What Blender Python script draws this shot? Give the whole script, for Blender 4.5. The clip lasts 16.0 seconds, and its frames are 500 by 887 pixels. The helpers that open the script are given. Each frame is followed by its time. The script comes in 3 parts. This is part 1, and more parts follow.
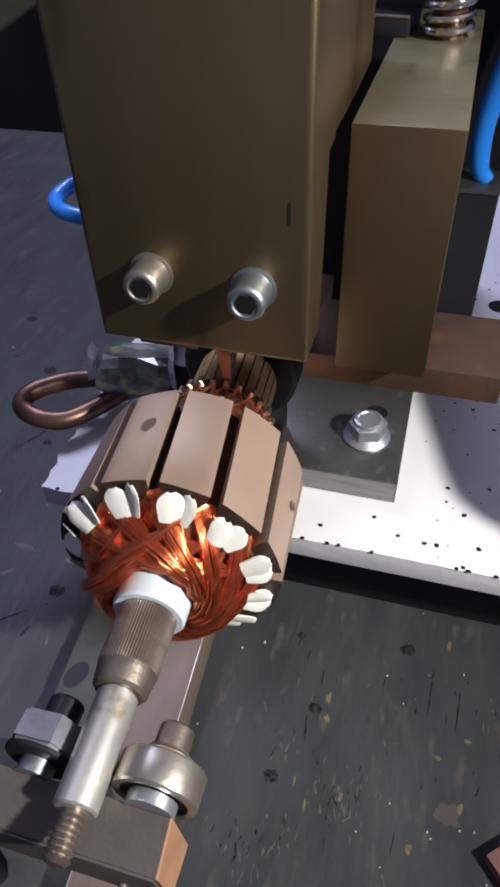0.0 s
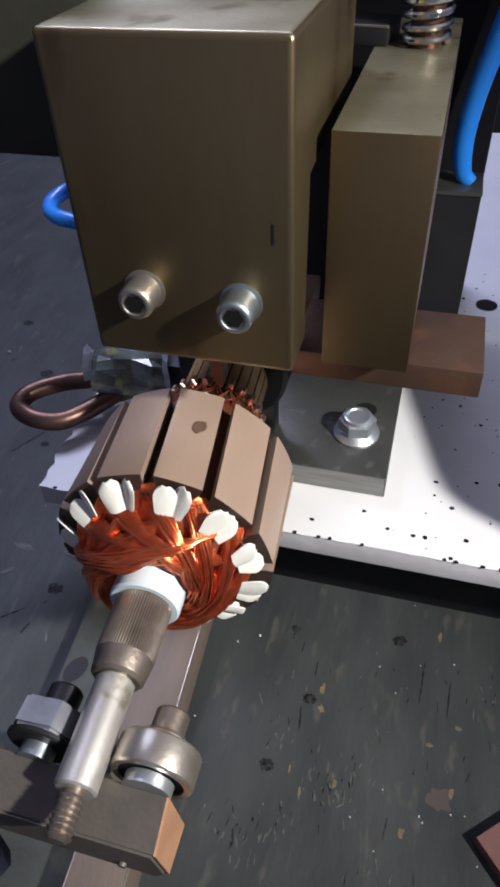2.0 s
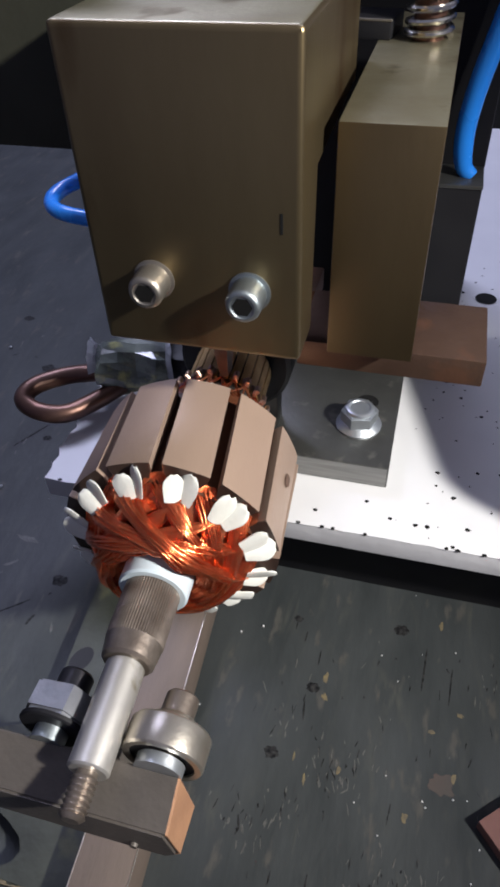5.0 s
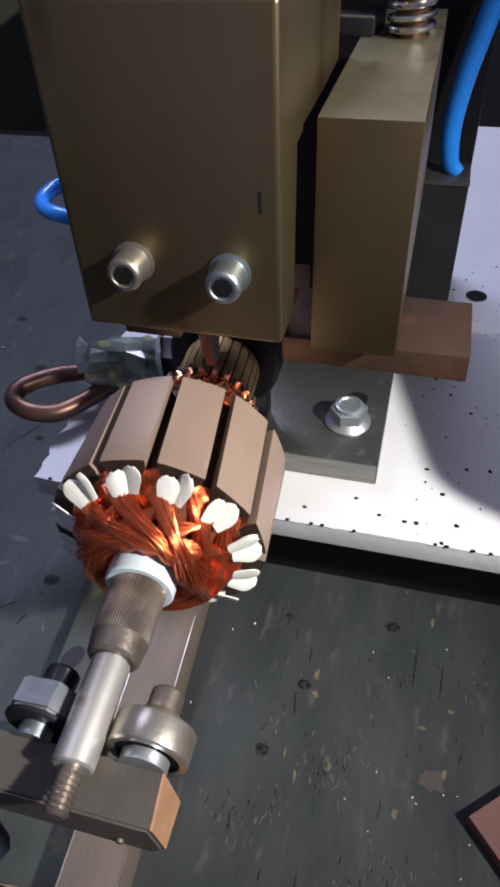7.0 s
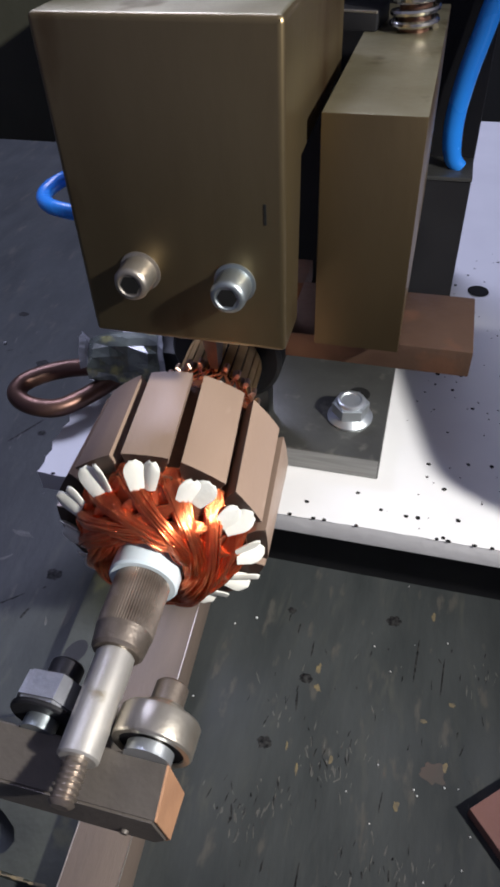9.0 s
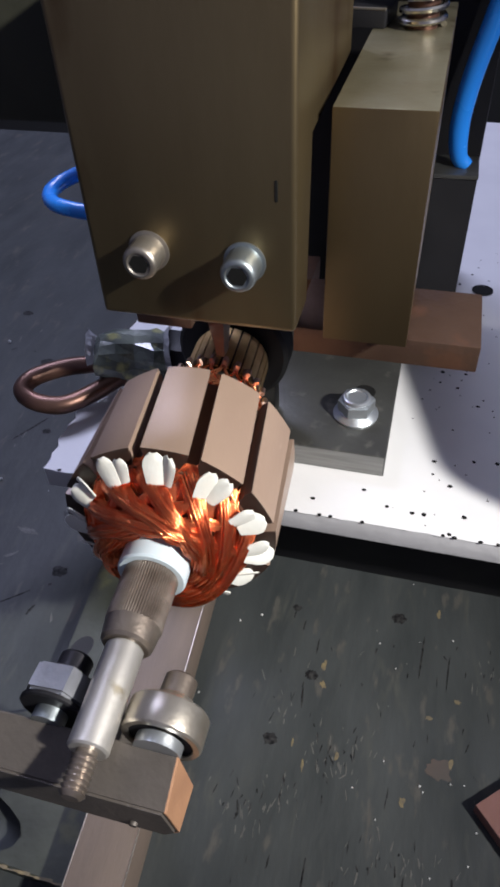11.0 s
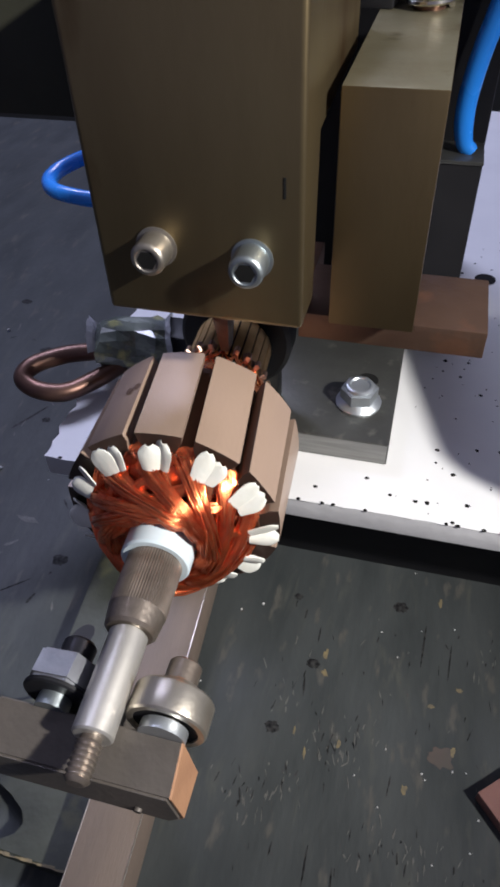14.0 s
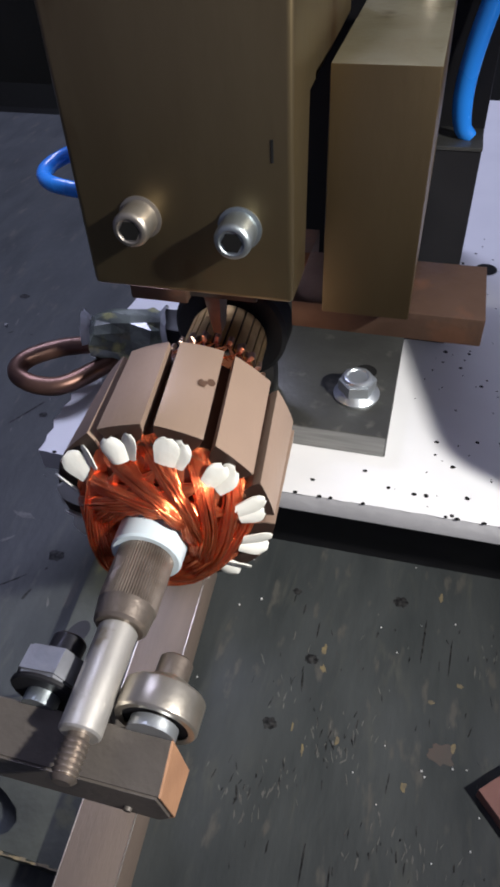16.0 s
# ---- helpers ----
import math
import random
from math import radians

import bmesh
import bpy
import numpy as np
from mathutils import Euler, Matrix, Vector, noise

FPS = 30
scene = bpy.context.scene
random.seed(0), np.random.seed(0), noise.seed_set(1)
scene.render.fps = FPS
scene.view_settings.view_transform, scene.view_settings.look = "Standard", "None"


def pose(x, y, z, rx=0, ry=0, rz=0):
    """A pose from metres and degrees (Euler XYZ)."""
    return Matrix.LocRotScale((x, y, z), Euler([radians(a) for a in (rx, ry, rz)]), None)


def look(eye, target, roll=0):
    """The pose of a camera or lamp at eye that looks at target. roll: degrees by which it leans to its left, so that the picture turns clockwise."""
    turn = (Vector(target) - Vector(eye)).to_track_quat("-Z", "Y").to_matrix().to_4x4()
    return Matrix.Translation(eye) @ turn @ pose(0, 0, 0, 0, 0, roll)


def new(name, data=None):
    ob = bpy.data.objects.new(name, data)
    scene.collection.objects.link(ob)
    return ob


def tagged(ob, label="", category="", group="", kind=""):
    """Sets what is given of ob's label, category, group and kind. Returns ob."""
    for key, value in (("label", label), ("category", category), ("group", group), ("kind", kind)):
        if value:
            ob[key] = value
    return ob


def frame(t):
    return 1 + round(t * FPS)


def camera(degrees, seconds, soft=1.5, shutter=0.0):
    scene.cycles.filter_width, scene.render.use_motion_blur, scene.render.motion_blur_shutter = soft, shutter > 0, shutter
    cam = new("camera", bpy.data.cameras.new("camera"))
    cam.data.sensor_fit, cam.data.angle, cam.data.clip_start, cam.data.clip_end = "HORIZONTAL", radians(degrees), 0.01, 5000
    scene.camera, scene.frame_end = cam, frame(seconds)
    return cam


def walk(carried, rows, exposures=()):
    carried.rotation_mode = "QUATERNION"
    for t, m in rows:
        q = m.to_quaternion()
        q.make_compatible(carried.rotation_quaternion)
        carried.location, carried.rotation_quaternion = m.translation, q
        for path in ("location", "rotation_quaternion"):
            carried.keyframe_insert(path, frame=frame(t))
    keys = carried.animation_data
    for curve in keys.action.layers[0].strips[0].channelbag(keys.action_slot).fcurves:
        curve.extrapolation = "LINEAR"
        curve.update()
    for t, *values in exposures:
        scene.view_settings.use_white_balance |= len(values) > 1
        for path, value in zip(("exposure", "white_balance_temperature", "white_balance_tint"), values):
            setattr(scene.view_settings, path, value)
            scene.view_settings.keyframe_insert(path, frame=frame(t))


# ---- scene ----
cam = camera(40.50, 16.0, soft=3.2)
PATH = [
    (0, (0.00820, 0.01046, 0.25183), (-0.10032, 0.35807, -0.09080), -2.32),
    (0.5, (0.00992, 0.00709, 0.25406), (-0.09492, 0.35665, -0.08772), -2.33),
    (1, (0.01195, 0.00669, 0.25438), (-0.09612, 0.35551, -0.08715), -2.86),
    (1.5, (0.01220, 0.00565, 0.25608), (-0.09516, 0.35502, -0.08511), -2.76),
    (2, (0.01173, 0.00505, 0.25462), (-0.09526, 0.35461, -0.08650), -2.81),
    (2.5, (0.01101, 0.00259, 0.25642), (-0.09694, 0.35223, -0.08432), -2.76),
    (3, (0.01096, 0.00349, 0.25595), (-0.09665, 0.35380, -0.08419), -2.74),
    (3.5, (0.01028, 0.00562, 0.25385), (-0.09584, 0.35389, -0.08886), -2.84),
    (4, (0.00936, 0.00361, 0.25379), (-0.09549, 0.35224, -0.08894), -2.67),
    (6.5, (0.01306, 0.00018, 0.25626), (-0.09020, 0.35000, -0.08573), -2.89),
    (7, (0.01392, 0.00081, 0.25390), (-0.08972, 0.35053, -0.08809), -3.02),
    (7.5, (0.01370, 0.00116, 0.25445), (-0.09217, 0.34860, -0.08917), -3.27),
    (8, (0.01410, -0.00100, 0.25535), (-0.09177, 0.34823, -0.08646), -3.37),
    (8.5, (0.01322, -0.00001, 0.25454), (-0.09099, 0.34839, -0.08861), -3.11),
    (9, (0.01333, -0.00012, 0.25432), (-0.09001, 0.34736, -0.09004), -3.03),
    (9.5, (0.01281, -0.00273, 0.25469), (-0.09206, 0.34587, -0.08807), -3.09),
    (12, (0.01156, -0.00239, 0.25252), (-0.09180, 0.34525, -0.09167), -2.89),
    (12.5, (0.01180, -0.00270, 0.25253), (-0.09185, 0.34312, -0.09340), -3.00),
    (13, (0.00709, -0.00328, 0.25183), (-0.09707, 0.34241, -0.09406), -2.77),
    (13.5, (0.00793, -0.00324, 0.25082), (-0.09265, 0.34303, -0.09557), -2.46),
    (14, (0.00958, -0.00322, 0.25099), (-0.09142, 0.34212, -0.09619), -2.56),
    (14.5, (0.00874, -0.00368, 0.25121), (-0.09280, 0.34114, -0.09633), -2.77),
    (15, (0.00964, -0.00312, 0.25052), (-0.09311, 0.34169, -0.09669), -2.89),
    (15.5, (0.01186, -0.00231, 0.24998), (-0.09009, 0.34176, -0.09819), -2.95),
    (16, (0.01228, -0.00058, 0.24713), (-0.09190, 0.34208, -0.10177), -3.30),
]
walk(cam, [(t, look(eye, target, roll)) for t, eye, target, roll in PATH])

# ---- light ----
world = bpy.data.worlds.new("workshop_air")
scene.world = world
world.use_nodes = True
world.node_tree.nodes["Background"].inputs[0].default_value = (0.40, 0.41, 0.57, 1)
world.node_tree.nodes["Background"].inputs[1].default_value = 0.46


def lamp(name, kind, eye, target, power, colour, **more):
    data = bpy.data.lights.new(name, kind)
    data.energy, data.color = power, colour
    for key, value in more.items():
        if key == "size":
            data.size = value
        elif key == "size_y":
            data.shape, data.size_y = "RECTANGLE", value
        elif key == "radius":
            data.shadow_soft_size = value
        elif key == "cone":
            data.spot_size = radians(value)
        elif key == "blend":
            data.spot_blend = value
    ob = new(name, data)
    ob.matrix_world = look(eye, target)
    return ob


lamp("work_lamp", "SPOT", (0.389, -0.030, 0.454), (-0.078, 0.152, 0.075), 28, (1.0, 0.97, 0.93), radius=0.014, cone=41, blend=0.9)
# Unseen cool fill from overhead, added for bluish ambient and brighter top faces.
lamp("overhead_fill", "AREA", (-0.75, 1.6, 2.1), (-0.1, 0.2, 0), 56, (0.68, 0.71, 1.0), size=1.6, size_y=0.6)
scene.view_settings.exposure = 0.0

# ---- materials ----


def material(name, colour, rough=0.5, metal=0.0, second=None, scale=300, mix=0.5, bump=0.0, bump_scale=900, stretch=(1, 1, 1),
             stain=None, stain_scale=60, stain_at=0.6, rough_vary=0.15, coat=0.0, spec=0.5, per_piece=0.0, grain=None, grain_at=(0.5, 0.62)):
    """Base colour varied at two scales, with uneven gloss and fine relief, in object space."""
    mat = bpy.data.materials.new(name)
    mat.use_nodes = True
    tree = mat.node_tree
    nodes, links = tree.nodes, tree.links
    bsdf = nodes["Principled BSDF"]
    bsdf.inputs["Metallic"].default_value = metal
    bsdf.inputs["Coat Weight"].default_value = coat
    bsdf.inputs["Specular IOR Level"].default_value = spec
    coords = nodes.new("ShaderNodeTexCoord")
    mapping = nodes.new("ShaderNodeMapping")
    mapping.inputs["Scale"].default_value = stretch
    links.new(coords.outputs["Object"], mapping.inputs["Vector"])

    def noise_at(size, detail=6):
        n = nodes.new("ShaderNodeTexNoise")
        n.inputs["Scale"].default_value, n.inputs["Detail"].default_value = size, detail
        links.new(mapping.outputs["Vector"], n.inputs["Vector"])
        return n.outputs["Fac"]

    def blend(fac, a, b):
        m = nodes.new("ShaderNodeMix")
        m.data_type = "RGBA"
        links.new(fac, m.inputs[0])
        for socket, value in ((m.inputs[6], a), (m.inputs[7], b)):
            if hasattr(value, "links"):
                links.new(value, socket)
            else:
                socket.default_value = (*value, 1)
        return m.outputs[2]

    def ramp(fac, low, high):
        r = nodes.new("ShaderNodeMapRange")
        r.inputs[1].default_value, r.inputs[2].default_value = low, high
        links.new(fac, r.inputs[0])
        return r.outputs[0]

    second = second or tuple(c * 0.7 for c in colour)
    col = blend(ramp(noise_at(scale), 0.5 - mix / 2, 0.5 + mix / 2), colour, second)
    if stain:
        col = blend(ramp(noise_at(stain_scale, 8), stain_at, stain_at + 0.08), col, stain)
    height = noise_at(bump_scale) if bump else None
    if grain:
        long = nodes.new("ShaderNodeMapping")
        long.inputs["Scale"].default_value = (1, 0.22, 1)
        long.inputs["Rotation"].default_value = (0, 0, 0.03)
        links.new(coords.outputs["Object"], long.inputs["Vector"])
        fibre = nodes.new("ShaderNodeTexNoise")
        fibre.inputs["Scale"].default_value, fibre.inputs["Detail"].default_value = 190, 7
        fibre.inputs["Distortion"].default_value = 0.9
        links.new(long.outputs["Vector"], fibre.inputs["Vector"])
        where = nodes.new("ShaderNodeMath")
        where.operation = "MULTIPLY"
        links.new(ramp(fibre.outputs["Fac"], *grain_at), where.inputs[0])
        links.new(ramp(noise_at(38, 5), 0.46, 0.72), where.inputs[1])
        col = blend(where.outputs[0], col, grain)
        add = nodes.new("ShaderNodeMath")
        add.operation = "MULTIPLY_ADD"
        links.new(fibre.outputs["Fac"], add.inputs[0])
        add.inputs[1].default_value = 0.4
        links.new(height, add.inputs[2])
        height = add.outputs[0]
    if per_piece:
        info = nodes.new("ShaderNodeObjectInfo")
        hsv = nodes.new("ShaderNodeHueSaturation")
        links.new(ramp(info.outputs["Random"], -0.0, 1.0), hsv.inputs["Fac"])
        hsv.inputs["Value"].default_value = 1 - per_piece
        links.new(col, hsv.inputs["Color"])
        col = hsv.outputs["Color"]
    links.new(col, bsdf.inputs["Base Color"])
    rr = nodes.new("ShaderNodeMapRange")
    rr.inputs[3].default_value, rr.inputs[4].default_value = max(0.03, rough - rough_vary), min(1, rough + rough_vary)
    links.new(noise_at(scale * 0.6), rr.inputs[0])
    links.new(rr.outputs[0], bsdf.inputs["Roughness"])
    if bump:
        b = nodes.new("ShaderNodeBump")
        b.inputs["Strength"].default_value, b.inputs["Distance"].default_value = bump, 0.0006
        links.new(height, b.inputs["Height"])
        links.new(b.outputs[0], bsdf.inputs["Normal"])
    return mat


M_TABLE = material("black_painted_plywood", (0.048, 0.053, 0.054), 0.52, 0, (0.024, 0.028, 0.029), 26, 0.45, 0.4, 150, (1.7, 0.6, 1),
                   stain=(0.062, 0.060, 0.055), stain_scale=90, stain_at=0.60, rough_vary=0.16, spec=0.22, grain=(0.060, 0.062, 0.055), grain_at=(0.50, 0.70))
M_CHIP = material("bare_yellow_wood", (0.17, 0.13, 0.06), 0.7, 0, (0.07, 0.06, 0.045), 350)
M_RUSTSPOT = material("rusty_patch", (0.062, 0.043, 0.036), 0.7, 0, (0.045, 0.04, 0.036), 160)
M_DUST = material("white_crumbs", (0.6, 0.6, 0.6), 0.6)
M_CRACK = material("grain_crack", (0.007, 0.007, 0.008), 0.6, 0, (0.034, 0.034, 0.034), 520, 0.25, 0.8, 300, spec=0.1)
M_SCUFF = material("grey_scuff", (0.085, 0.083, 0.075), 0.6, 0, (0.05, 0.05, 0.048), 400, 0.4, 0.6, 300)
M_WHITE = material("white_paint", (0.70, 0.70, 0.70), 0.4, 0, (0.63, 0.63, 0.64), 40, 0.6, 0.12, 300)
M_PLATE_EDGE = material("chipped_grey_edge", (0.55, 0.55, 0.57), 0.6, 0, (0.42, 0.42, 0.44), 50, 0.5, 0.3, 300, (1, 1, 1), stain=(0.12, 0.12, 0.12), stain_scale=160, stain_at=0.71)
M_BLACK = material("black_paint", (0.010, 0.010, 0.012), 0.5, 0, (0.016, 0.016, 0.018), 50, spec=0.2)
M_BRASS = material("aged_brass", (0.26, 0.205, 0.112), 0.36, 0.92, (0.15, 0.108, 0.06), 24, 0.5, 0.1, 500, (1, 1, 0.3),
                   stain=(0.115, 0.072, 0.036), stain_scale=30, stain_at=0.54, rough_vary=0.08)
M_GUIDE = material("brown_patinated_brass", (0.185, 0.138, 0.075), 0.38, 0.88, (0.115, 0.082, 0.044), 26, 0.45, 0.1, 500, (1, 1, 0.4),
                   stain=(0.10, 0.066, 0.034), stain_scale=34, stain_at=0.58, rough_vary=0.08)
# Brass rubbed on top, with light from above worked into its paler tone.
M_WORNLITTOP = material("rubbed_lit_brass_top", (0.36, 0.335, 0.24), 0.42, 0.8, (0.23, 0.205, 0.13), 60, 0.5, 0.2, 500, (1, 1, 1),
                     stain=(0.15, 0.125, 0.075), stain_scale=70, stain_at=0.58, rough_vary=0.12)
M_BRONZE = material("dull_copper_bar", (0.21, 0.13, 0.092), 0.40, 0.8, (0.15, 0.09, 0.064), 80, 0.6, 0.25, 500, stain=(0.24, 0.125, 0.08), stain_scale=55)
M_STEEL = material("ground_steel", (0.58, 0.54, 0.47), 0.34, 0.9, (0.36, 0.32, 0.26), 120, 0.6, 0.1, 900, stain=(0.30, 0.26, 0.20), stain_scale=90, stain_at=0.62)
M_SHAFT = material("satin_shaft_steel", (0.56, 0.54, 0.51), 0.42, 0.75, (0.50, 0.48, 0.44), 120, 0.6, 0.1, 900, stain=(0.32, 0.28, 0.21), stain_scale=110, stain_at=0.62)
M_ZINC = material("zinc_plated_steel", (0.58, 0.61, 0.64), 0.36, 0.85, (0.45, 0.49, 0.52), 150, 0.6, 0.15, 700)
M_ZINCDULL = material("dull_zinc_screw", (0.36, 0.40, 0.41), 0.42, 0.95, (0.32, 0.36, 0.38), 140, 0.6, 0.2, 800)
M_SCREW = material("oily_socket_screw", (0.36, 0.31, 0.25), 0.42, 0.9, (0.34, 0.33, 0.31), 140, 0.6, 0.2, 800)
M_NUT = material("grey_oiled_nut", (0.33, 0.34, 0.37), 0.38, 0.8, (0.23, 0.235, 0.26), 120, 0.5, 0.15, 700)
M_DARKSTEEL = material("blackened_steel", (0.12, 0.122, 0.115), 0.38, 0.7, (0.075, 0.075, 0.072), 60, 0.6, 0.2, 500, stain=(0.17, 0.165, 0.15), stain_scale=90)
M_EDGE = material("machined_edge", (0.26, 0.26, 0.25), 0.45, 0.5, (0.16, 0.16, 0.155), 150, 0.5, 0.3, 300, (0.3, 1, 6))
M_BLUED = material("blued_socket_screw", (0.05, 0.05, 0.06), 0.35, 0.8)
M_RAIL = material("worn_rail_steel", (0.165, 0.125, 0.10), 0.58, 0.25, (0.11, 0.088, 0.074), 40, 0.6, 0.2, 500, (3, 0.6, 1), stain=(0.23, 0.14, 0.095), stain_scale=30)
M_GREENPLATE = material("oily_green_grey_plate", (0.055, 0.060, 0.048), 0.5, 0.1, (0.018, 0.020, 0.016), 45, 0.6, 0.2, 400, stain=(0.065, 0.066, 0.038), stain_scale=70, spec=0.3)
M_BLOCK = material("rusty_machined_block", (0.072, 0.063, 0.057), 0.5, 0.3, (0.115, 0.10, 0.086), 90, 0.6, 0.3, 500, stain=(0.22, 0.13, 0.08), stain_scale=60, stain_at=0.68)
M_RUST = material("orange_brown_cut_face", (0.42, 0.23, 0.13), 0.55, 0.35, (0.32, 0.17, 0.10), 120, 0.6, 0.3, 600)
M_CORE = material("tan_coated_laminations", (0.31, 0.222, 0.168), 0.38, 0.1, (0.255, 0.18, 0.138), 90, 0.7, 0.12, 900, (1, 0.4, 1), stain=(0.40, 0.30, 0.235), stain_scale=70, stain_at=0.66)
M_SLOT = material("dark_red_brown_slot", (0.09, 0.035, 0.02), 0.5, 0.1)
M_ENDFACE = material("dark_brown_tooth_end", (0.04, 0.022, 0.016), 0.5)
M_WIRE = material("enamelled_copper_wire", (0.95, 0.285, 0.11), 0.20, 0.95, (0.76, 0.15, 0.055), 260, 0.6, rough_vary=0.08, coat=0.5)
M_WIREDARK = material("darker_copper_wire", (0.60, 0.22, 0.11), 0.3, 0.8, (0.40, 0.14, 0.07), 300)
M_PAPER = material("white_slot_insulation", (0.62, 0.63, 0.60), 0.45, 0, (0.58, 0.57, 0.50), 150, 0.6, 0.2, 600)
M_COLLAR = material("milky_plastic_collar", (0.55, 0.63, 0.67), 0.32, 0, (0.50, 0.58, 0.62), 60)
M_KNURL = material("brown_oxidised_knurl", (0.36, 0.31, 0.265), 0.36, 0.8, (0.17, 0.135, 0.11), 160, 0.6, 0.2, 900)
M_COMM = material("commutator_copper", (0.85, 0.60, 0.28), 0.45, 0.6, (0.60, 0.37, 0.15), 150, per_piece=0.15)
M_HOOK = material("tinned_hook", (0.80, 0.55, 0.42), 0.35, 1.0, (0.7, 0.52, 0.42), 300)
M_RESIN = material("black_moulding", (0.025, 0.02, 0.018), 0.5)
M_HOSE = material("blue_air_hose", (0.02, 0.25, 0.85), 0.25, 0, (0.018, 0.20, 0.75), 30, coat=0.3)
M_COPPERROD = material("brown_copper_rod", (0.19, 0.10, 0.075), 0.38, 0.75, (0.09, 0.055, 0.045), 70, 0.6, 0.15, 400)
M_TAPE = material("clear_yellowed_tape", (0.17, 0.20, 0.16), 0.26, 0, (0.05, 0.06, 0.058), 75, 0.35, 0.5, 120, stain=(0.36, 0.36, 0.16), stain_scale=80, stain_at=0.56, coat=0.7)
M_FILM = material("crumpled_white_film", (0.62, 0.63, 0.66), 0.25, 0, (0.45, 0.47, 0.50), 120, 0.5)
M_SPRING = material("bright_spring_wire", (0.75, 0.72, 0.66), 0.22, 1.0)
M_REDBLOCK = material("red_brown_bar", (0.24, 0.12, 0.10), 0.5, 0.2, (0.18, 0.09, 0.075), 60, 0.6, 0.2, 300)
M_SPECK = material("black_specks", (0.012, 0.012, 0.012), 0.7, spec=0.1)
M_STAIN = material("brown_burn_mark", (0.10, 0.055, 0.035), 0.5)
M_TIP = material("tungsten_tip", (0.22, 0.20, 0.17), 0.5, 0.5, (0.13, 0.115, 0.10), 200)
M_ROOM = material("grey_workshop_wall", (0.42, 0.42, 0.50), 0.8)
M_DARKWALL = material("dark_far_wall", (0.045, 0.045, 0.036), 0.8)
M_LEVER = material("oily_black_beam", (0.060, 0.060, 0.042), 0.5, 0.2, (0.036, 0.037, 0.027), 30, 0.5, 0.2, 300, spec=0.3)
M_FLOOR = material("dark_workshop_floor", (0.035, 0.035, 0.032), 0.7)

# ---- mesh helpers, in centimetres ----
CM = 0.01


def part(name, bm, mat, parent=None, label="", smooth=True, angle=35):
    bmesh.ops.recalc_face_normals(bm, faces=bm.faces)
    for v in bm.verts:
        v.co *= CM
    data = bpy.data.meshes.new(name)
    bm.to_mesh(data)
    bm.free()
    data.materials.append(mat)
    if smooth:
        data.shade_smooth()
        data.set_sharp_from_angle(angle=radians(angle))
    ob = new(name, data)
    if parent:
        ob.parent = parent
    if label:
        ob["label"] = label
    return ob


def thing(name, label, category, m=None, group=""):
    ob = new(name)
    ob.empty_display_size = 0.01
    if m is not None:
        ob.matrix_world = m
    return tagged(ob, label, category, group)


def box(x0, x1, y0, y1, z0, z1, bevel=0.05, seg=2, bm=None):
    bm = bm or bmesh.new()
    vs = bmesh.ops.create_cube(bm, size=1)["verts"]
    for v in vs:
        v.co = Vector(((x0 + x1) / 2 + v.co.x * (x1 - x0), (y0 + y1) / 2 + v.co.y * (y1 - y0), (z0 + z1) / 2 + v.co.z * (z1 - z0)))
    if bevel:
        edges = list({e for v in vs for e in v.link_edges})
        bmesh.ops.bevel(bm, geom=edges, offset=bevel, segments=seg, affect="EDGES", profile=0.6)
    return bm


def lathe(profile, n=48, bm=None, m=None):
    """A closed turning round the y axis from (y, r) pairs."""
    bm = bm or bmesh.new()
    m = m or Matrix()
    rings = []
    for y, r in profile:
        if r < 1e-5:
            rings.append([bm.verts.new(m @ Vector((0, y, 0)))])
        else:
            rings.append([bm.verts.new(m @ Vector((r * math.sin(2 * math.pi * k / n), y, r * math.cos(2 * math.pi * k / n)))) for k in range(n)])
    for a, b in zip(rings, rings[1:]):
        for k in range(n):
            j = (k + 1) % n
            if len(a) == 1 and len(b) == 1:
                continue
            if len(a) == 1:
                bm.faces.new((a[0], b[k], b[j]))
            elif len(b) == 1:
                bm.faces.new((a[k], a[j], b[0]))
            else:
                bm.faces.new((a[k], a[j], b[j], b[k]))
    return bm


def tube(points, radius, sides=6, bm=None, cap=True):
    bm = bm or bmesh.new()
    pts = [Vector(p) for p in points]
    rings, side = [], None
    for n, p in enumerate(pts):
        ahead = (pts[min(n + 1, len(pts) - 1)] - pts[max(n - 1, 0)]).normalized()
        if side is None:
            side = ahead.orthogonal().normalized()
        side = (side - ahead * side.dot(ahead)).normalized()
        up = ahead.cross(side)
        r = radius(n / (len(pts) - 1)) if callable(radius) else radius
        rings.append([bm.verts.new(p + r * (side * math.cos(2 * math.pi * k / sides) + up * math.sin(2 * math.pi * k / sides))) for k in range(sides)])
    for a, b in zip(rings, rings[1:]):
        for k in range(sides):
            j = (k + 1) % sides
            bm.faces.new((a[k], a[j], b[j], b[k]))
    if cap:
        bm.faces.new(rings[0])
        bm.faces.new(rings[-1])
    return bm


def prism(outline, y0, y1, bm=None, bevel=0.0):
    """An outline of (x, z) drawn out along y."""
    bm = bm or bmesh.new()
    a = [bm.verts.new((x, y0, z)) for x, z in outline]
    b = [bm.verts.new((x, y1, z)) for x, z in outline]
    n = len(outline)
    fs = [bm.faces.new(a), bm.faces.new(b[::-1])]
    for k in range(n):
        fs.append(bm.faces.new((a[k], b[k], b[(k + 1) % n], a[(k + 1) % n])))
    if bevel:
        bmesh.ops.bevel(bm, geom=list(fs[0].edges) + list(fs[1].edges), offset=bevel, segments=2, affect="EDGES")
    return bm


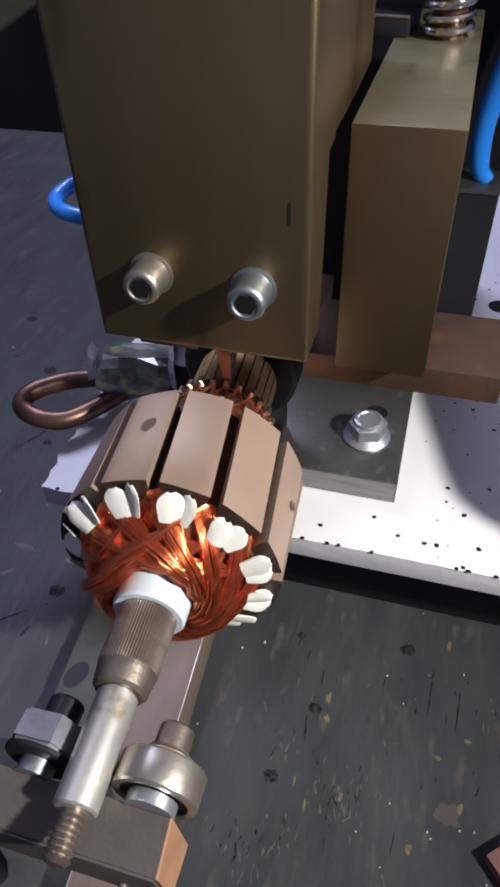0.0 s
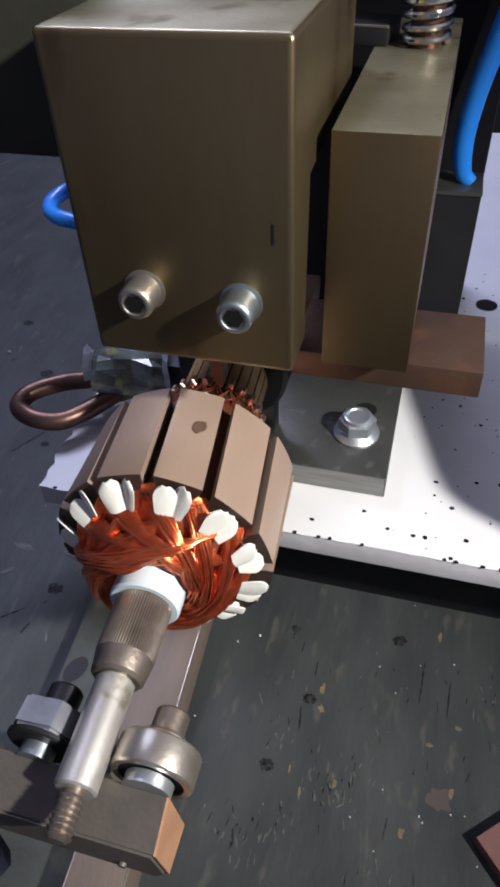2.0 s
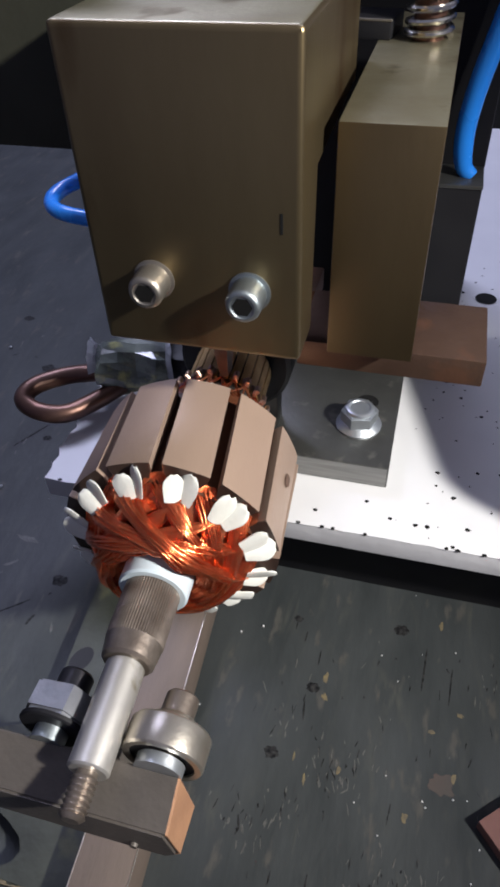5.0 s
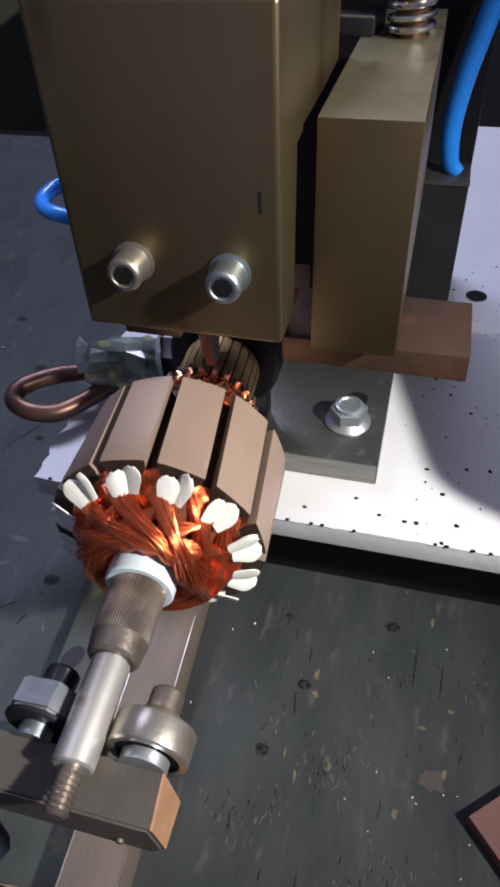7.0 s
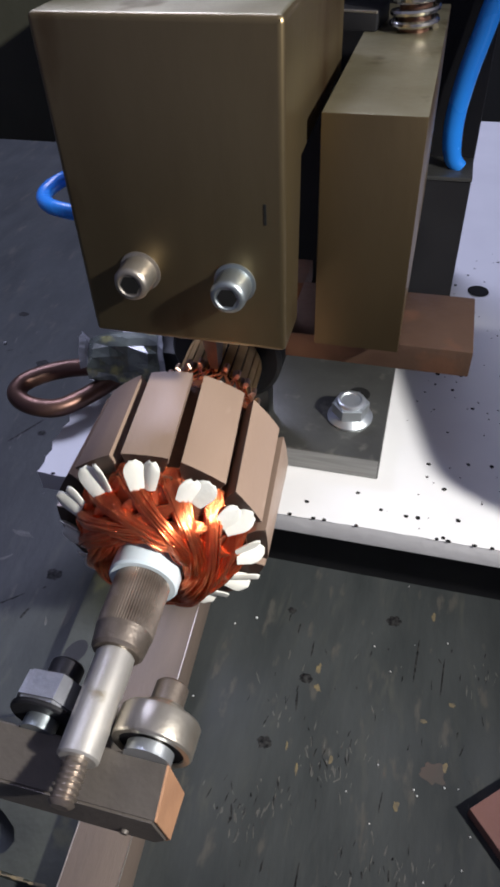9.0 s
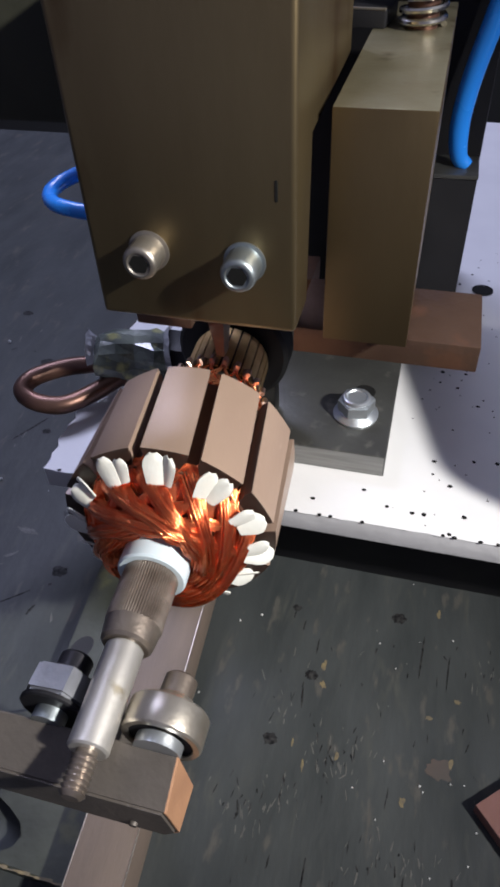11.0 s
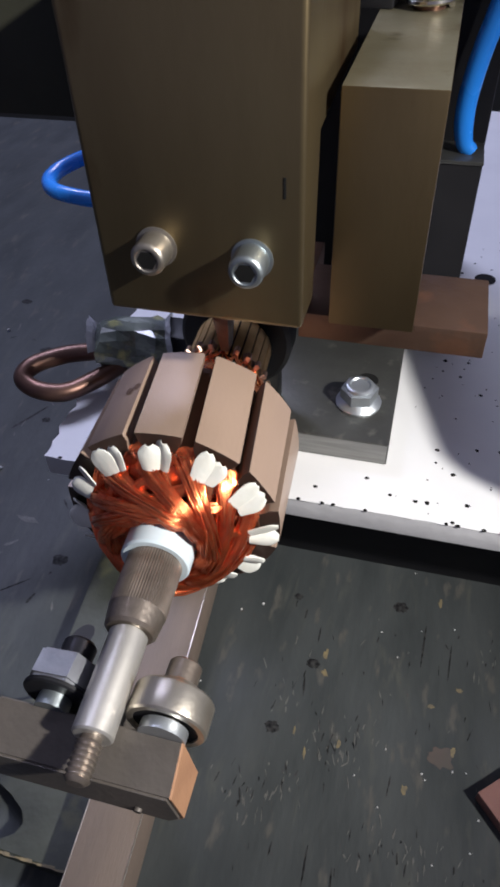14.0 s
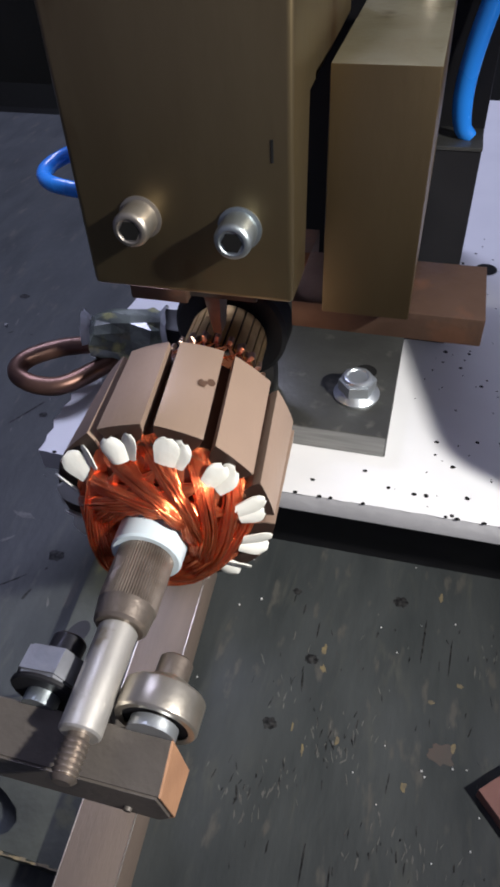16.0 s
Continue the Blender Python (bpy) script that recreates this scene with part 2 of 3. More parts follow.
def spline(points, steps=8):
    """A smooth way through the points."""
    p = [Vector(q) for q in points]
    p = [2 * p[0] - p[1], *p, 2 * p[-1] - p[-2]]
    out = []
    for a, b, c, d in zip(p, p[1:], p[2:], p[3:]):
        for k in range(steps):
            t = k / steps
            out.append(0.5 * ((2 * b) + (c - a) * t + (2 * a - 5 * b + 4 * c - d) * t * t + (3 * b - a - 3 * c + d) * t ** 3))
    out.append(p[-2])
    return out


def hexagon(flats, n=6):
    r = flats / math.sqrt(3)
    return [(r * math.cos(math.pi / 3 * k), r * math.sin(math.pi / 3 * k)) for k in range(n)]


# ---- setting ----
WHITE_Z = 5.94
FRONT_Y = 16.2


def setting():
    t = tagged(part("table", box(-75, 60, -35, 69, -3.0, 0, 0.2), M_TABLE, None), "worn black-painted plywood workbench top with nail holes", "workbench", kind="structure")
    rng = random.Random(4)
    def blot(x, y, w, h, mat, name, n=13, turn=0.0, z=0.006, rough=0.55):
        bm = bmesh.new()
        c = bm.verts.new((x, y, z + 0.004))
        ring = []
        for k in range(n):
            q = 2 * math.pi * k / n
            r = 1 - rough * rng.random()
            u, v = w * r * math.cos(q), h * r * math.sin(q)
            ring.append(bm.verts.new((x + u * math.cos(turn) - v * math.sin(turn), y + u * math.sin(turn) + v * math.cos(turn), z)))
        for k in range(n):
            bm.faces.new((c, ring[k], ring[(k + 1) % n]))
        return part(name, bm, mat, t)

    for x, y, r in ((-12.93, 15.3, 0.42), (-0.72, 13.0, 0.3), (-1.75, 10.14, 0.32), (2.41, 16.36, 0.34), (-1.9, 15.9, 0.22), (-18, 24, 0.3), (-21, 30, 0.5)):
        blot(x, y, r, r * 0.85, M_CRACK, "nail_hole", 30, rough=0.3)
    for x, y, w, h, a in ((-0.3, 13.5, 0.12, 0.35, 0), (-0.2, 12.7, 0.16, 0.22, 0.5), (0.75, 10.1, 0.1, 0.2, 0), (4.0, 16.9, 0.12, 0.3, 0), (4.9, 13.2, 0.2, 0.12, 0), (3.9, 12.3, 0.18, 0.1, 0.2), (3.2, 9.1, 0.14, 0.2, 0), (-0.9, 10.2, 0.06, 0.3, 0), (-0.4, 9.5, 0.07, 0.35, 0.1)):
        blot(x, y, w, h, M_CHIP, "bare_chip", 11, a)
    blot(4.4, 10.5, 0.55, 0.5, M_RUSTSPOT, "rust_patch", 25, 0.4, rough=0.4)
    blot(4.75, 10.75, 0.12, 0.25, M_CHIP, "bare_chip", 9, -0.3)
    # rubbed places where fibres of the wood stand out
    for cx, cy, n, wx, wy in ((0.6, 9.75, 26, 0.45, 0.3), (-1.9, 7.7, 34, 0.7, 0.4), (-0.9, 8.4, 16, 0.4, 0.35), (1.7, 10.8, 12, 0.3, 0.5), (0.0, 10.7, 12, 0.3, 0.4), (6.0, 14.7, 12, 0.25, 0.5), (-1.6, 11.3, 10, 0.3, 0.4), (2.6, 7.2, 26, 1.2, 0.5), (4.6, 7.0, 22, 0.9, 0.5)):
        for k in range(n):
            blot(rng.gauss(cx, wx), rng.gauss(cy, wy), rng.uniform(0.015, 0.05), rng.uniform(0.06, 0.30), (M_SCUFF, M_SCUFF, M_CRACK)[k % 3], "fibre", 9, rng.gauss(0, 0.3), 0.008, 0.6)
    for x, y, w, h, a in ((3.45, 14.7, 0.05, 1.25, -0.05), (4.5, 14.3, 0.04, 0.9, -0.05), (-0.9, 12.0, 0.05, 0.45, 0.1), (-0.7, 14.3, 0.04, 0.4, 0), (-14.3, 13.6, 0.9, 0.05, 0.7), (-2.3, 7.6, 0.05, 0.3, 0.3), (0.3, 5.9, 0.04, 0.8, 0), (1.2, 5.6, 0.04, 0.7, 0.05), (-19, 24, 0.08, 1.3, -0.5), (-25, 35, 0.5, 0.3, 0), (-26, 28, 0.6, 0.4, 0), (-17, 28, 0.06, 1.6, -0.3), (-24, 22, 1.2, 0.08, 0.3)):
        blot(x, y, w, h, M_CRACK, "grain_crack", 10, a, rough=0.3)
    for _ in range(70):
        x, y = rng.uniform(-3, 6.5), rng.uniform(4, 15.6)
        if x < -2.2 and y < 6:
            continue
        blot(x, y, rng.uniform(0.015, 0.05), rng.uniform(0.06, 0.32), M_CRACK if rng.random() < 0.6 else M_SCUFF, "scratch", 9, rng.gauss(0, 0.25), 0.008, 0.6)
    for _ in range(40):
        x, y = rng.uniform(-24, -11.5), rng.uniform(10, 34)
        blot(x, y, rng.uniform(0.03, 0.12), rng.uniform(0.08, 0.5), M_CRACK if rng.random() < 0.6 else M_SCUFF, "scratch", 9, rng.uniform(-1.2, 1.2), 0.008, 0.6)
    blot(-15.5, 17.2, 0.75, 0.22, M_SCUFF, "scuff", 15, -0.1)
    bm = bmesh.new()
    for _ in range(45):
        x, y = rng.uniform(-16, 6), rng.uniform(3, 24)
        r = rng.uniform(0.02, 0.05)
        bmesh.ops.create_icosphere(bm, subdivisions=1, radius=r, matrix=Matrix.Translation((x, y, r * 0.6)))
    for x, y, r in ((-24.5, 31.5, 0.12), (-18.6, 20.0, 0.1), (-3.3, 15.2, 0.06)):
        bmesh.ops.create_icosphere(bm, subdivisions=1, radius=r, matrix=Matrix.Translation((x, y, r * 0.5)))
    tagged(part("crumbs", bm, M_DUST, t), kind="stuff")
    for name, b in (("floor", (-260, 260, -200, 300, -84, -80)),):
        tagged(part(name, box(*b, 0), M_FLOOR), "dark workshop floor", "floor", kind="structure")
    tagged(part("dado", box(-260, 260, 299, 304, -80, 0.4, 0), M_DARKWALL), "dark lower band of the workshop wall", "wall", kind="structure")
    for name, b in (("wall_north", (-260, 260, 300, 304, 0.5, 230)), ("wall_south", (-260, 260, -204, -200, -80, 230)),
                    ("wall_east", (260, 264, -200, 300, -80, 230)), ("wall_west", (-264, -260, -200, 300, -80, 230))):
        tagged(part(name, box(*b, 0), M_ROOM), "plain grey workshop wall", "wall", kind="structure")


def white_base():
    base = thing("press_table", "white-painted steel press table with chipped edge and black specks", "press table")
    bm = bmesh.new()
    rng = random.Random(2)
    xs = [-12.6 + 0.35 * k for k in range(int(34 / 0.35))]
    top, lip = WHITE_Z, 4.95
    front = [(-12.6 if k == 0 else x, FRONT_Y + 0.05 * (rng.random() - 0.5)) for k, x in enumerate(xs)]
    a = [bm.verts.new((x, y, top)) for x, y in front]
    b = [bm.verts.new((x - (0.0 if k else 1.1), 60, top)) for k, (x, y) in enumerate(front)]
    left = [bm.verts.new((-12.6 - 1.1 * (y - FRONT_Y) / (60 - FRONT_Y) + rng.uniform(-0.16, 0.16), y, top)) for y in (FRONT_Y + 0.45 * k for k in range(1, 40))]
    bm.faces.new([a[0], a[1], b[1], b[0], *left[::-1]])
    for k in range(1, len(xs) - 1):
        bm.faces.new((a[k], a[k + 1], b[k + 1], b[k]))
    part("top_plate", bm, M_WHITE, base)
    part("plate_edge", box(-12.58, xs[-1], FRONT_Y + 0.03, FRONT_Y + 0.6, lip, top - 0.01, 0.03), M_PLATE_EDGE, base, "grey chipped front edge")
    bm = box(-12.58, -12.0, FRONT_Y + 0.6, 60, lip, top - 0.01, 0.03)
    part("plate_edge", bm, M_PLATE_EDGE, base)
    part("base_frame", box(-11.5, 20, 18.4, 59, 0, lip, 0.1), M_BLACK, base, "black frame under the plate")
    bm = bmesh.new()
    for _ in range(260):
        x, y = rng.uniform(1.4, 11), rng.uniform(16.5, 38)
        if rng.random() > 0.25 + 0.75 * min(1, (x - 1.4) / 3):
            continue
        r = rng.choice((0.03, 0.04, 0.05, 0.09)) * rng.uniform(0.7, 1.2)
        n = 7
        c = bm.verts.new((x, y, top + 0.012))
        ring = [bm.verts.new((x + r * rng.uniform(0.7, 1.3) * math.cos(2 * math.pi * k / n), y + r * rng.uniform(0.7, 1.3) * math.sin(2 * math.pi * k / n), top + 0.004)) for k in range(n)]
        for k in range(n):
            bm.faces.new((c, ring[k], ring[(k + 1) % n]))
    for x, y in ((0.24, 17.86), (4.37, 23.8), (3.5, 16.35), (1.2, 17.2), (-1.6, 17.0), (3.3, 16.25), (3.7, 16.24), (-2.1, 16.25), (-1.2, 16.24), (-0.8, 16.25), (0.4, 16.24), (5.2, 16.25), (4.6, 16.24), (-11.9, 16.26), (-10.7, 16.27)):
        c = bm.verts.new((x, y, top + 0.014))
        ring = [bm.verts.new((x + 0.09 * rng.uniform(0.7, 1.4) * math.cos(2 * math.pi * k / 7), y + 0.08 * math.sin(2 * math.pi * k / 7), top + 0.004)) for k in range(7)]
        for k in range(7):
            bm.faces.new((c, ring[k], ring[(k + 1) % 7]))
    tagged(part("specks", bm, M_SPECK, base), kind="stuff")
    bm = lathe([(0, 0.0), (0.0, 0.5), (0.02, 0.55), (0.02, 0.0)], 20, m=Matrix.Translation((4.45, 33.6, WHITE_Z + 0.02)) @ Matrix.Rotation(radians(90), 4, "X"))
    part("bolt_hole", bm, M_SPECK, base)


def flange_bolt(name, m, parent=None):
    bolt = thing(name, "zinc-plated hex flange bolt on the dark base plate", "bolt", m)
    flip = Matrix.Rotation(radians(90), 4, "X")
    part("flange", lathe([(0, 0), (0, 0.9), (0.1, 0.92), (0.16, 0.86), (0.3, 0.68), (0.3, 0)], 40, m=flip), M_ZINC, bolt)
    outline = hexagon(1.3)
    bm = prism(outline, 0.25, 0.82, bevel=0.05)
    bm.transform(flip)
    part("hex_head", bm, M_ZINC, bolt)
    part("head_face", lathe([(0.80, 0), (0.80, 0.6), (0.92, 0.55), (0.95, 0.5), (0.95, 0.42), (0.90, 0.38), (0.90, 0)], 36, m=flip), M_ZINC, bolt)
    return bolt


def base_plate():
    t = thing("mounting_plate", "blackened steel mounting plate on the white base", "mounting plate")
    bm = box(-7.2, 0.88, 18.72, 27.5, WHITE_Z + 0.004, 7.0, 0.05)
    part("plate", bm, M_DARKSTEEL, t)
    part("machined_edge", box(-7.1, 0.82, 18.70, 18.722, 6.0, 6.94, 0.005, 1), M_EDGE, t, "bare machined edge with tool marks")
    flip = Matrix.Rotation(radians(90), 4, "X")
    part("slot_hole", lathe([(0.0, 0.0), (0.0, 0.42), (0.012, 0.45), (0.012, 0)], 24, m=Matrix.Translation((-0.42, 22.5, 7.0)) @ flip), M_SPECK, t)
    flange_bolt("flange_bolt", pose(-0.0060, 0.2098, 0.0700, 0, 0, 12))
    # seat for the far end of the shaft
    s = thing("bearing_seat", "round black bearing seat behind the commutator", "bearing seat")
    x = axis_x(20.4)
    part("seat_disc", lathe([(19.9, 0.7), (19.9, 2.0), (20.05, 2.15), (21.0, 2.15), (21.0, 0.7), (19.9, 0.7)], 48, m=Matrix.Translation((x, 0, AXIS_Z))), M_BLACK, s)
    part("seat_foot", box(x - 1.6, x + 1.6, 20.1, 20.9, 7.0, AXIS_Z - 1.5, 0.08), M_DARKSTEEL, s)


AXIS_Z = 10.1
YAW = 3.23


def axis_x(y):
    return -4.55 - 0.0565 * (y - 6)


def rail():
    t = thing("slide_rail", "worn brown steel slide bar lying on the bench", "slide rail")
    lie = Matrix.Translation((-4.53, 0, 0)) @ Matrix.Rotation(radians(3.35), 4, "Z")
    bm = box(-1.85, 0, 0.5, 16.0, 0, 1.9, 0.05)
    bm.transform(lie)
    part("bar", bm, M_RAIL, t)
    # Thin bright strips paint the highlight along the bar's two top edges.
    for x in (-0.04, -1.85):
        bm = box(x, x + 0.04, 0.5, 16.0, 1.89, 1.912, 0.006, 1)
        bm.transform(lie)
        part("bright_edge", bm, M_STEEL, t, "bright strip for the edge highlight")
    p = thing("side_plate", "oily grey-green steel plate beside the slide bar", "plate")
    bm = bmesh.new()
    outline = [(-6.70, 3.75), (-6.75, 4.6), (-7.4, 16.1), (-10.85, 16.1), (-10.35, 10.5), (-10.3, 8.8), (-13.5, 7.6), (-13.6, 5.9), (-10.4, 5.8), (-9.7, 5.45), (-9.1, 5.15), (-8.85, 4.75), (-9.0, 4.35), (-9.5, 4.1), (-9.9, 3.85)]
    lo = [bm.verts.new((x, y, 0)) for x, y in outline]
    hi = [bm.verts.new((x, y, 0.8)) for x, y in outline]
    bm.faces.new(hi)
    bm.faces.new(lo[::-1])
    for k in range(len(outline)):
        j = (k + 1) % len(outline)
        bm.faces.new((lo[k], lo[j], hi[j], hi[k]))
    bmesh.ops.bevel(bm, geom=[e for e in bm.edges if e.verts[0].co.z > 0.5 and e.verts[1].co.z > 0.5], offset=0.05, segments=2, affect="EDGES")
    part("plate", bm, M_GREENPLATE, p)
    flip = Matrix.Rotation(radians(90), 4, "X")
    bm = lathe([(0, 0), (0, 0.36), (0.012, 0.4), (0.012, 0)], 20, m=flip)
    for v in bm.verts:
        v.co.y *= 1.5
    bm.transform(Matrix.Translation((-9.9, 11.55, 0.8)) @ Matrix.Rotation(radians(-20), 4, "Z"))
    part("slot", bm, M_BLACK, p)
    for k in range(14):
        x = -9.7 + 2.8 * k / 14
        bm = box(x, x + 0.2, 3.745 + 0.01 * (k % 3), 3.80 + 0.02 * (k % 4), 0.79, 0.806 + 0.003 * (k % 2), 0.004, 1)
        part("worn_edge", bm, M_CHIP, p)


def roller_stand():
    t = thing("roller_stand", "rusty steel block carrying two support bearings", "roller stand")
    bm = prism([(-7.3, 7.6), (-2.75, 7.6), (-2.42, 8.0), (-2.62, 9.1), (-7.3, 9.1)], 4.2, 5.35, bevel=0.06)
    for v in bm.verts:
        if v.co.z > 8.9 and v.co.y > 5:
            v.co.z += 0.5
    part("block", bm, M_BLOCK, t)
    bm = prism([(-2.745, 7.62), (-2.415, 8.01), (-2.612, 9.06), (-2.56, 9.05), (-2.37, 8.0), (-2.71, 7.60)], 4.25, 5.3)
    for v in bm.verts:
        if v.co.z > 8.9 and v.co.y > 5:
            v.co.z += 0.5
    part("cut_face", bm, M_RUST, t, "orange-brown sawn end face")
    part("stem", box(-5.75, -5.05, 6.4, 7.2, 1.91, 8.0, 0.05), M_BLOCK, t)
    part("web", box(-5.73, -5.07, 5.3, 6.42, 7.62, 8.0, 0.03), M_BLOCK, t)
    part("pin", lathe([(4.12, 0), (4.12, 0.1), (4.3, 0.12), (4.3, 0)], 16, m=Matrix.Translation((-3.5, 0, 7.95))), M_BLOCK, t)
    x = -3.12
    m = Matrix.Translation((x, 0, 9.55))
    g = part("bearing", lathe([(5.57, 0.80), (5.55, 0.81), (5.55, 0.955), (5.60, 0.995), (5.62, 1.0), (6.26, 1.0), (6.28, 0.995), (6.33, 0.955), (6.33, 0.62), (6.30, 0.6), (5.68, 0.6), (5.68, 0.80), (5.57, 0.80)], 56, m=m), M_STEEL, t, "ball bearing with a bright outer ring", angle=22)
    part("shield", lathe([(5.62, 0.38), (5.60, 0.90), (5.70, 0.84), (6.28, 0.66), (6.28, 0.38)], 40, m=m), M_BLACK, g)
    part("inner_ring", lathe([(5.56, 0.3), (5.56, 0.45), (6.33, 0.45), (6.33, 0.3)], 36, m=m), M_STEEL, g)
    part("spacer", lathe([(5.3, 0.0), (5.3, 0.58), (5.57, 0.58), (5.57, 0)], 32, m=m), M_ZINC, t)
    part("washer", lathe([(6.33, 0), (6.33, 0.62), (6.48, 0.62), (6.52, 0.55), (6.60, 0.50), (6.60, 0)], 32, m=m), M_STEEL, t)
    part("stud", lathe([(6.60, 0), (6.60, 0.42), (7.12, 0.42), (7.18, 0.36), (7.18, 0)], 28, m=m), M_KNURL, t)
    # the other support: a large hexagon nut against a black washer
    x = -5.93
    m = Matrix.Translation((x, 0, 9.5))
    part("shank", lathe([(5.3, 0), (5.3, 0.42), (5.62, 0.42), (5.62, 0)], 28, m=m), M_ZINCDULL, t)
    part("washer", lathe([(5.62, 0.2), (5.62, 0.82), (5.66, 0.87), (5.74, 0.87), (5.76, 0.84), (5.76, 0.2)], 44, m=m), M_BLACK, t, "black washer under the nut")
    spin = Matrix.Rotation(radians(6), 2)
    bm = prism([(x + p.x, 9.5 + p.y) for p in (spin @ Vector(q) for q in hexagon(1.62))], 5.765, 6.50, bevel=0.07)
    part("nut", bm, M_NUT, t, "large zinc-plated hexagon nut")
    part("screw_end", lathe([(6.5, 0), (6.5, 0.44), (7.05, 0.44), (7.12, 0.38), (7.12, 0)], 32, m=m), M_BLUED, t, "black screw end")


# ---- the armature, in its own space: the axis is y, from the shaft's near end ----


def armature():
    rotor = thing("motor_armature", "wound motor armature with tan core, copper coils and copper commutator", "motor armature")
    # space of the rotor: y as in the plan less 6
    def sh(profile):
        return [(y - 6, r) for y, r in profile]

    part("shaft", lathe(sh([(4.75, 0), (4.75, 0.44), (4.80, 0.495), (7.3, 0.495), (7.3, 0.42), (18.9, 0.42), (20.9, 0.42), (20.9, 0)]), 48), M_SHAFT, rotor, "bright ground shaft")
    prof = [(3.75, 0), (3.75, 0.2)]
    y = 3.8
    while y < 4.6:
        prof += [(y, 0.26), (y + 0.05, 0.31), (y + 0.1, 0.26)]
        y += 0.125
    part("threaded_end", lathe(sh(prof + [(4.76, 0.25), (4.76, 0)]), 32), M_KNURL, rotor, "brown threaded shaft end")
    # knurled sleeve: fine axial teeth
    bm = bmesh.new()
    n = 132
    rings = []
    for y, r, depth in ((7.36, 0.45, 0), (7.36, 0.60, 0), (7.44, 0.68, 0), (7.85, 0.735, 0), (7.95, 0.745, 0), (7.97, 0.765, 1), (8.60, 0.765, 1), (8.62, 0.757, 0.6), (8.72, 0.757, 0.6), (8.74, 0.765, 1), (9.62, 0.77, 1), (9.66, 0.6, 0)):
        rings.append([bm.verts.new(((r - (0.035 * depth if k % 2 else 0)) * math.sin(2 * math.pi * k / n), y - 6, (r - (0.035 * depth if k % 2 else 0)) * math.cos(2 * math.pi * k / n))) for k in range(n)])
    for a, b in zip(rings, rings[1:]):
        for k in range(n):
            bm.faces.new((a[k], a[(k + 1) % n], b[(k + 1) % n], b[k]))
    part("knurled_sleeve", bm, M_KNURL, rotor, "brown knurled sleeve", angle=20)
    part("insulating_collar", lathe(sh([(9.55, 0.72), (9.50, 0.77), (9.50, 0.92), (9.56, 0.97), (10.9, 0.98), (10.9, 0.6)]), 48), M_COLLAR, rotor, "milky white plastic collar")
    # laminated core with twelve T-shaped teeth
    teeth, R, root = 12, 3.15, 1.5
    pitch = 2 * math.pi / teeth
    outline = []
    gap = 0.055
    for k in range(teeth):
        c = (k + 0.5) * pitch
        half = pitch / 2 - gap
        for f, r in ((-0.16, root), (-0.16, 2.62), (-half * 0.98, 2.86), (-half, 2.92)):
            outline.append((r * math.sin(c + f), r * math.cos(c + f)))
        for s in range(9):
            f = -half + 2 * half * s / 8
            rr = R * (0.55 + 0.45 * math.cos(half) / math.cos(f)) + 0.02
            outline.append((rr * math.sin(c + f), rr * math.cos(c + f)))
        for f, r in ((half, 2.92), (half * 0.98, 2.86), (0.16, 2.62), (0.16, root)):
            outline.append((r * math.sin(c + f), r * math.cos(c + f)))
    core = part("lamination_core", prism(outline, 11.3 - 6, 14.85 - 6, bevel=0.012), M_CORE, rotor, "tan-coated laminated core", angle=25)
    core = core.data
    for v in core.vertices:
        v.co = Matrix.Rotation(SKEW * (14.85 - 6 - v.co.y / CM) / 3.55, 3, "Y") @ v.co
    core.update()
    # The core's end faces are a darker brown than its teeth.
    core.materials.append(M_ENDFACE)
    for face in core.polygons:
        if abs(face.normal.y) > 0.9:
            face.material_index = 1
    # Dark red-brown drum that shows between the teeth.
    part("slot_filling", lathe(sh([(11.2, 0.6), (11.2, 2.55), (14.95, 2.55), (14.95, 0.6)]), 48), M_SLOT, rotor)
    # marks on the teeth
    rng = random.Random(11)
    for ang, y, r in ((-10, 13.4, 0.2), (82.5, 13.25, 0.13), (86.5, 13.4, 0.12)):
        bm = bmesh.new()
        ring = []
        for k in range(12):
            q = 2 * math.pi * k / 12
            rr = r * (0.75 + 0.5 * rng.random())
            a = radians(ang) + rr * math.cos(q) / R
            ring.append(bm.verts.new((3.172 * math.sin(a), y - 6 + rr * 1.2 * math.sin(q), 3.172 * math.cos(a))))
        bm.faces.new(ring)
        part("burn_mark", bm, M_STAIN, rotor, "brown burn mark")
    # white slot insulation: a pair of rounded tongues spread outwards before each tooth
    for k in range(teeth):
        turn = Matrix.Rotation((k + 0.5) * pitch + SKEW, 4, "Y")
        bm = bmesh.new()
        for side in (-1, 1):
            wide, long = rng.uniform(0.26, 0.34), rng.uniform(0.62, 0.80)
            twist = side * radians(rng.uniform(-4, 26) if side < 0 else rng.uniform(8, 38))
            splay, lean, curl = side * rng.uniform(0.02, 0.20), rng.uniform(0.18, 0.36), rng.uniform(0.03, 0.09)
            sheets = []
            for thick in (0.0, 0.05):
                rows = []
                for u in range(7):
                    f = -1 + u / 3
                    row = []
                    for v in range(9):
                        g = v / 8
                        taper = math.sqrt(max(0.10, 1 - max(0, (g - 0.62) / 0.38) ** 2)) * (0.78 + 0.22 * min(1, g * 2))
                        w = wide * f * taper
                        row.append(bm.verts.new(turn @ Vector((side * 0.13 + splay * g + w * math.cos(twist),
                                                               4.80 + lean * g + 0.08 * (side > 0) - w * math.sin(twist) - curl * (1 - f * f) + thick,
                                                               2.34 + long * g))))
                    rows.append(row)
                sheets.append(rows)
            out, inn = sheets
